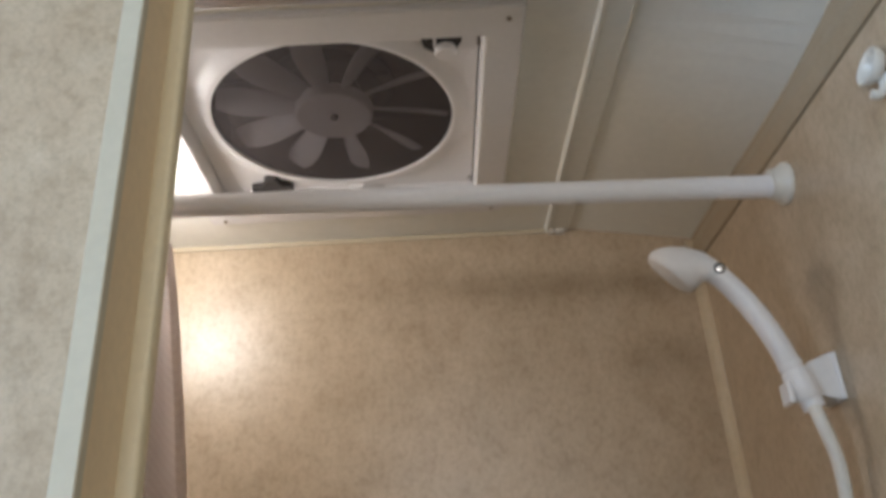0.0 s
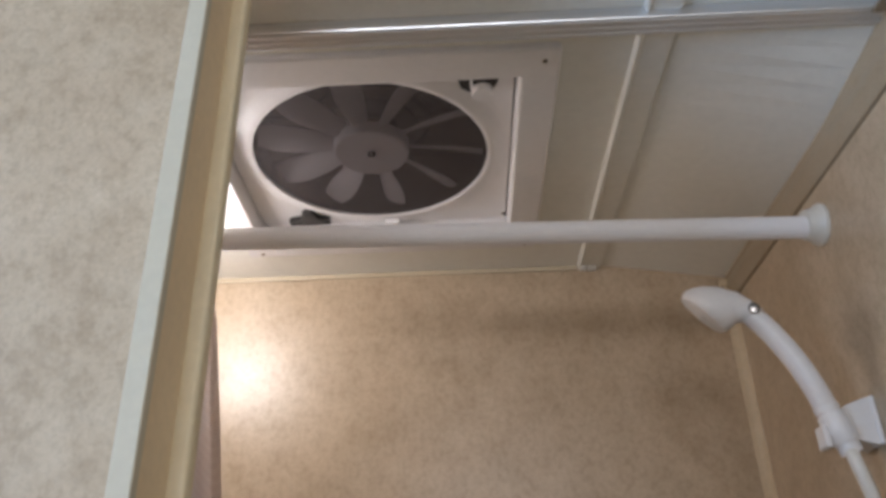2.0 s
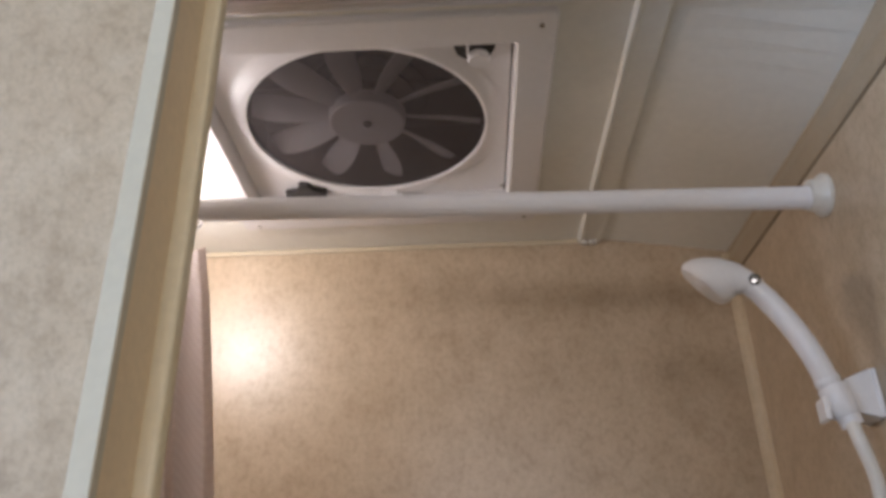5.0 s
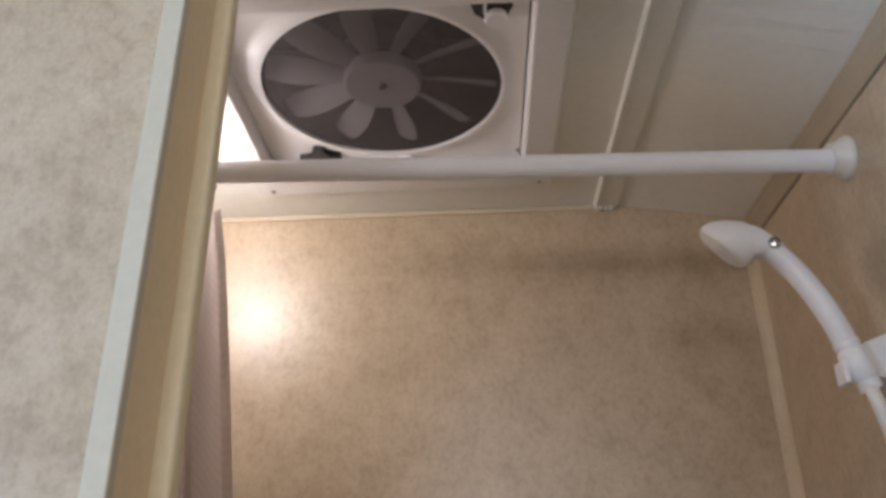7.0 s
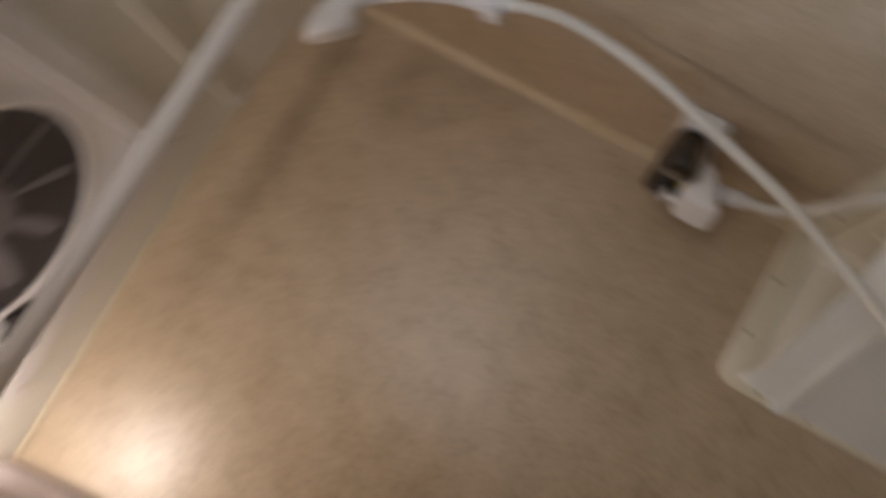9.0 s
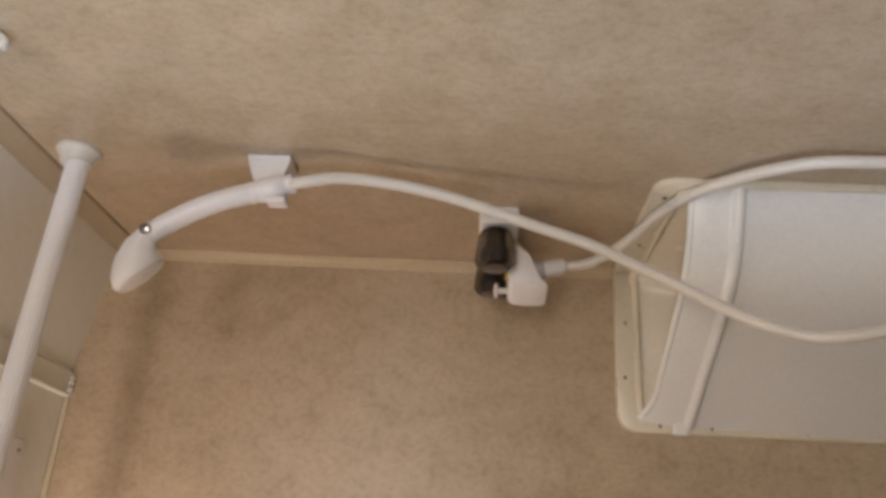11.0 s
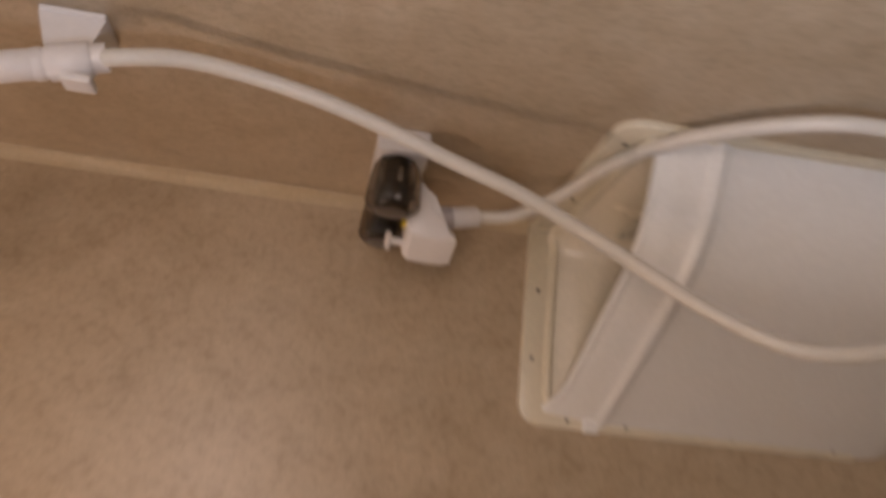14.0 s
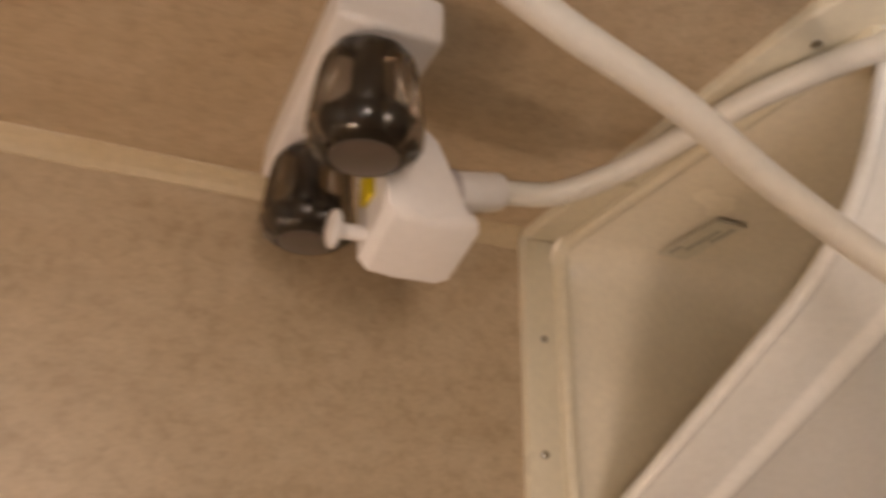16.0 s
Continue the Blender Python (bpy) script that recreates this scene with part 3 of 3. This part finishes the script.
for t, r in ((-0.10, 0.0290), (-0.04, 0.0304), (0.05, 0.0306), (0.22, 0.0292), (0.40, 0.0262), (0.58, 0.0222), (0.75, 0.0178), (0.90, 0.0142), (1.0, 0.0124), (1.08, 0.0116)):
    u = min(max(t, 0), 1)
    axis = (-FACE).lerp(pull, u * u).normalized()
    q = axis.to_track_quat("Z", "Y").to_matrix()
    c = HEAD.lerp(NECK, t) + Vector((-0.45, 0, 0.89)) * 0.010 * math.sin(math.pi * u) if t > 0 else HEAD - FACE * t * 0.05
    rings.append([bm.verts.new(c + q @ Vector((r * math.cos(a), r * math.sin(a), 0))) for a in (2 * math.pi * k / 32 for k in range(32))])
for r, s_ in zip(rings, rings[1:]):
    for k in range(32):
        bm.faces.new((r[k], r[(k + 1) % 32], s_[(k + 1) % 32], s_[k]))
bm.faces.new(rings[0][::-1])
bm.faces.new(rings[-1])
part("head_shell", bm, WHITE, shower, "rounded white teardrop head", True)
part("spray_face", lathe([(0.0282, 0.0), (0.0282, 0.0062), (0.0265, 0.0074), (0.0001, 0.0078)], m, 40), WHITE, shower, "", True)
part("spray_button", lathe([(0.0080, 0.0), (0.0080, 0.0084), (0.0070, 0.0090), (0.0001, 0.0090)], m, 24), WHITE, shower, "", True)
part("pivot_screw", lathe([(0.0056, 0.0), (0.0060, 0.0026), (0.0046, 0.0042), (0.0001, 0.0048)], along(NECK + Vector((0.0, -0.0115, 0.002)), (-0.2, -1, -0.1)), 24), PIVOT, shower, "shiny dark steel screw", True)

hose = thing("shower_hose", "long white looped shower hose", "hose")
run = [HOLD - 0.024 * AXIS, (-0.0389, -0.3338, 1.5586), (-0.0279, -0.3257, 1.5168), (-0.0262, -0.3121, 1.4610), (-0.0328, -0.3011, 1.4025), (-0.0435, -0.2910, 1.3514), (-0.0579, -0.2792, 1.2920), (-0.0732, -0.2731, 1.2363), (-0.0945, -0.2649, 1.1795), (-0.1241, -0.2680, 1.1211), (-0.1593, -0.2897, 1.0702), (-0.1848, -0.3121, 1.0217),
       (-0.1892, -0.3256, 0.9849), (-0.1839, -0.3335, 0.9501), (-0.1750, -0.3409, 0.9080), (-0.1480, -0.3485, 0.8690), (-0.1050, -0.3547, 0.8430), (-0.0700, -0.3585, 0.8350), (-0.0368, -0.3663, 0.8450), (-0.0183, -0.3745, 0.8660), (-0.0174, -0.3823, 0.9068), (-0.0194, -0.3875, 0.9594),
       (-0.0199, -0.3820, 1.0170), (-0.0178, -0.3478, 1.0703), (-0.0152, -0.2999, 1.1118), (-0.0168, -0.2383, 1.1440), (-0.0233, -0.1955, 1.1610), (-0.0361, -0.1663, 1.1849), (-0.0476, -0.1471, 1.2149), (-0.0507, -0.1401, 1.2462)]
part("tube", tube(spline(run, 8), 0.0068, 16), AGED, hose, "", True)
part("hose_nut", lathe([(0.0080, 0.0), (0.0100, 0.001), (0.0108, 0.004), (0.0112, 0.022), (0.0112, 0.027), (0.011, 0.028)], along((-0.0505, -0.1405, 1.246), (-0.22, -0.01, 0.97)), 28), WHITE, hose, "white end nut", True)
part("hose_collar", lathe([(0.0122, 0.0), (0.0122, 0.006), (0.0115, 0.007)], along((-0.0568, -0.1408, 1.274), (-0.22, -0.01, 0.97)), 28), GREYP, hose, "", True)

# ---- faucet ----
tap = thing("wall_faucet", "white plastic two-handle wall faucet with smoky knobs", "faucet")
FY, FZ = -0.1425, 1.3365
part("faucet_body", box(-0.025, 0.0, FY - 0.0705, FY + 0.090, FZ - 0.0265, FZ + 0.024, 0.004, 3), WHITE, tap, "", True)


def knob_mesh():
    """A fluted, flared knob along +z, with a hollow rim and a flat face."""
    bm = bmesh.new()
    seg, rings = 80, []
    for r, h, f in ((0.0135, 0.0, 0), (0.0180, 0.0015, 0.2), (0.0205, 0.006, 0.6), (0.0222, 0.014, 1.0), (0.0236, 0.026, 1.0), (0.0243, 0.0345, 1.0), (0.0236, 0.0355, 0.6), (0.0236, 0.0365, 0.5), (0.0248, 0.0378, 0.6), (0.0246, 0.0410, 0.6), (0.0222, 0.0455, 0.4), (0.0172, 0.0485, 0.1), (0.0160, 0.0485, 0), (0.0155, 0.0477, 0)):
        rings.append([bm.verts.new(((r - f * 0.0030 * (0.5 + 0.5 * math.cos(10 * a)) ** 3) * math.cos(a), (r - f * 0.0030 * (0.5 + 0.5 * math.cos(10 * a)) ** 3) * math.sin(a), h)) for a in (2 * math.pi * k / seg for k in range(seg))])
    for r, s in zip(rings, rings[1:]):
        for k in range(seg):
            bm.faces.new((r[k], r[(k + 1) % seg], s[(k + 1) % seg], s[k]))
    bm.faces.new(rings[0][::-1])
    bm.faces.new(rings[-1])
    return bm


for y in (FY - 0.0495, FY + 0.0495):
    base = along((-0.024, y, FZ + 0.002), (-1, 0, 0))
    part("stem", lathe([(0.012, 0.0), (0.012, 0.004), (0.0065, 0.006), (0.0065, 0.024), (0.0135, 0.034), (0.0135, 0.046), (0.012, 0.047)], base, 20), DARK, tap, "", True)
    kn = part("knob", knob_mesh(), SMOKE, tap, "smoke-grey translucent fluted knob", True)
    kn.matrix_local = base @ Matrix.Translation((0, 0, 0.003)) @ Matrix.Scale(1.06, 4)
    cap = part("cap", lathe([(0.0145, 0.0), (0.0145, 0.001), (0.013, 0.0016)], Matrix(), 28), BROWN, kn, "round brown index cap", True)
    cap.matrix_local = pose(0, 0, 0.0483)
out = [(-0.024, 1.324), (-0.060, 1.3215), (-0.080, 1.3205), (-0.0965, 1.3195), (-0.1020, 1.3145), (-0.1035, 1.300), (-0.1033, 1.2775), (-0.1000, 1.2700), (-0.092, 1.2725), (-0.078, 1.2845), (-0.055, 1.300), (-0.024, 1.311)]
part("spout", prism(out, lambda u, v, d: (u + 0.013 * d / 0.043 * (-0.030 - u) / 0.07, FY + 0.0165 - d, v), 0.043, 0.006), WHITE, tap, "stubby white spout", True, 28)
part("hose_outlet", lathe([(0.0125, 0.0), (0.0125, 0.021)], along((-0.0628, -0.1412, 1.301), (0.22, 0.01, -0.97)), 24), GREYP, tap, "", True)
part("diverter_stem", lathe([(0.004, 0.0), (0.004, 0.024)], pose(-0.088, FY + 0.006, 1.314), 16), WHITE, tap, "", True)
part("diverter_knob", lathe([(0.007, 0.0), (0.0098, 0.0015), (0.0098, 0.004), (0.007, 0.0055), (0.0001, 0.006)], pose(-0.088, FY + 0.006, 1.3325), 24), WHITE, tap, "small white pull knob", True)
part("tag", box(-0.074, -0.058, FY - 0.010, FY + 0.006, 1.3180, 1.3235, 0.001), YELLOW, tap, "bright yellow plastic tag")

# ---- corner sink ----
sink = thing("corner_sink", "white moulded plastic corner washbasin screwed to the walls", "sink")
TOP, RIM, LOW = 1.158, 1.116, 0.742


def front(a, b, n=36):
    """The front from the side wall to the back wall: straight, round a soft corner, straight again."""
    p, c, q = Vector((0, -a)), Vector((-0.41 * b, -0.85 * a)), Vector((-b, 0))
    c0, c1 = c + (p - c).normalized() * 0.045, c + (q - c).normalized() * 0.055
    out = [p.lerp(c0, k / 10) for k in range(10)]
    for k in range(13):
        t = k / 12
        out.append((1 - t) ** 2 * c0 + 2 * t * (1 - t) * c + t * t * c1)
    out += [c1.lerp(q, k / (n - 22)) for k in range(1, n - 21)]
    return [(v.x, v.y) for v in out]


bm = bmesh.new()
loops = []
profile = [(RIM - 0.004, 0.272, 0.190), (RIM - 0.001, 0.275, 0.192), (RIM, 0.278, 0.195), (RIM - 0.002, 0.281, 0.198), (RIM - 0.006, 0.283, 0.200), (1.0880, 0.286, 0.204), (1.0720, 0.287, 0.2055),
           (1.0690, 0.2880, 0.2063), (1.0668, 0.2915, 0.2092), (1.0635, 0.2940, 0.2115), (1.0595, 0.2942, 0.2117), (1.0560, 0.2920, 0.2097), (1.0540, 0.2886, 0.2068), (1.0510, 0.2878, 0.2062), (1.02, 0.288, 0.206), (0.98, 0.289, 0.207), (0.90, 0.290, 0.208), (0.82, 0.290, 0.208),
           (0.725, 0.289, 0.207), (0.698, 0.281, 0.202), (0.684, 0.263, 0.189), (0.677, 0.230, 0.165), (0.674, 0.10, 0.08)]
for z, a, b in profile:
    row = []
    for k, (x, y) in enumerate(front(a + 0.008, b + 0.028)):
        u = k / 36
        lift = 0.020 * max(0, 1 - min(u, 1 - u) / 0.10) ** 2 if z > 1.09 else 0
        row.append(bm.verts.new((x, y, z + lift)))
    loops.append(row)
for r, s in zip(loops, loops[1:]):
    for k in range(36):
        bm.faces.new((r[k], r[k + 1], s[k + 1], s[k]))
rim = [(x, y, RIM - 0.003 + 0.020 * max(0, 1 - min(k, 36 - k) / 3.6) ** 2) for k, (x, y) in enumerate(front(0.286, 0.223))]
part("rim_roll", tube(rim[1:-1], 0.0048, 12), SINKM, sink, "", True)
part("apron", bm, SINKM, sink, "bowed glossy front with a raised ridge", True)

bm = bmesh.new()
loops = []
for z, a, b, back in ((RIM - 0.004, 0.275, 0.190, 0.004), (RIM - 0.012, 0.269, 0.185, 0.009), (1.06, 0.258, 0.176, 0.013), (1.00, 0.240, 0.162, 0.018), (0.965, 0.222, 0.150, 0.024), (0.945, 0.19, 0.130, 0.036), (0.938, 0.15, 0.10, 0.05)):
    row = []
    arc = front(a + 0.005, b + 0.027)
    for k, (x, y) in enumerate(arc):
        u = k / 36
        lift = 0.020 * max(0, 1 - min(u, 1 - u) / 0.10) ** 2 if z > 1.09 else 0
        row.append(bm.verts.new((min(x, -back), min(y, -back), z + lift)))
    rr = 0.025 + back * 0.4
    up = 0.024 if z > 1.09 else 0
    for k in range(9):
        ang = radians(90 * k / 8)
        row.append(bm.verts.new((-back - rr + rr * math.sin(ang) , -back - rr + rr * math.cos(ang), z + up)))
    loops.append(row)
for r, s in zip(loops, loops[1:]):
    n = len(r)
    for k in range(n):
        bm.faces.new((r[k], r[(k + 1) % n], s[(k + 1) % n], s[k]))
bm.faces.new(loops[-1])
# same white moulding as the apron, coloured beige for its warm shade
part("basin", bm, BOWLM, sink, "deep bowl of the white basin, warm shade in its beige", True)
part("drain", lathe([(0.019, 0.0), (0.019, 0.002), (0.013, 0.003), (0.011, 0.001)], pose(-0.085, -0.10, 0.938), 24), CHROME, sink, "", True)


def wall_flange(width, to3d):
    inner = width - 0.021
    out = [(0.0, TOP)] + fillet(width - 0.026, TOP - 0.026, 0.026, 90, 0, 8) + [(width, LOW), (inner, LOW), (inner, 1.112)] + fillet(inner - 0.018, 1.112, 0.018, 0, 90, 6)[1:] + [(0.0, 1.126)]
    return prism(out, to3d, 0.007, 0.003)


fb = part("back_flange", wall_flange(0.239, lambda u, v, d: (-u, -d, v)), RIMM, sink, "cream screwed rim on the wall", True)
fs = part("side_flange", wall_flange(0.303, lambda u, v, d: (-d, -0.007 - u * 0.977, v)), RIMM, sink, "cream screwed rim on the wall", True)
part("rim_bead", tube(spline([(-0.215, -0.010, 1.118), (-0.195, -0.009, 1.126), (-0.05, -0.009, 1.127), (-0.02, -0.011, 1.127), (-0.011, -0.02, 1.127), (-0.009, -0.05, 1.127), (-0.009, -0.262, 1.126), (-0.010, -0.281, 1.118)], 6), 0.0055, 12), RIMM, sink, "", True)
part("joint_clip", box(-0.242, -0.214, -0.012, 0.0, 1.063, 1.082, 0.003), SINKM, fb)
hole = lathe([(0.0027, 0.0), (0.0027, 0.0010), (0.0016, 0.0014)], Matrix(), 10)
scr = None
for parent, p, d in ((fb, (-0.083, -0.007, 1.143), (0, -1, 0)), (fb, (-0.164, -0.007, 1.146), (0, -1, 0)), (fb, (-0.230, -0.007, 1.10), (0, -1, 0)), (fb, (-0.230, -0.007, 1.03), (0, -1, 0)),
                     (fb, (-0.230, -0.007, 0.90), (0, -1, 0)), (fb, (-0.230, -0.007, 0.77), (0, -1, 0)), (fs, (-0.007, -0.265, 1.141), (-1, 0, 0)), (fs, (-0.007, -0.12, 1.142), (-1, 0, 0))):
    if scr is None:
        scr = part("screw", hole, SCREW, parent)
        scr.matrix_local = along(p, d)
    else:
        share("screw", scr, along(p, d), parent)
lab = part("sticker", box(-0.0186, -0.0176, -0.110, -0.047, 1.041, 1.067), LABEL, sink, "small grey printed sticker")
for k, (y0, y1) in enumerate(((-0.104, -0.080), (-0.098, -0.062), (-0.066, -0.053))):
    part("print_bar", box(-0.0190, -0.0184, y0, y1, 1.0455 + 0.007 * k, 1.0485 + 0.007 * k), INK, lab)

# ---- robe hook ----
hook = thing("robe_hook", "small white plastic robe hook on the wall", "hook")
HOOK = Vector((0, -0.539, 1.822))
part("hook_plate", lathe([(0.0075, 0.0), (0.0075, 0.004), (0.006, 0.006)], along(HOOK + Vector((0, 0, -0.012)), (-1, 0, 0)), 28), WHITE, hook, "", True)
part("hook_cup", lathe([(0.0090, 0.0015), (0.0135, 0.0030), (0.0168, 0.0075), (0.0178, 0.0130), (0.0172, 0.0148), (0.0160, 0.0146), (0.0132, 0.0120), (0.0118, 0.0070), (0.0092, 0.0040), (0.0082, 0.0020), (0.0090, 0.0015)], along(HOOK + Vector((-0.0015, 0, 0)), (-0.96, 0, 0.28)), 36), AGED, hook, "round hollow upper hook", True)
part("hook_prong", tube(spline([HOOK + Vector((-0.004, 0, -0.010)), HOOK + Vector((-0.006, 0, -0.020)), HOOK + Vector((-0.012, 0, -0.027)), HOOK + Vector((-0.019, 0, -0.026))], 5), 0.0042, 12), AGED, hook, "", True)
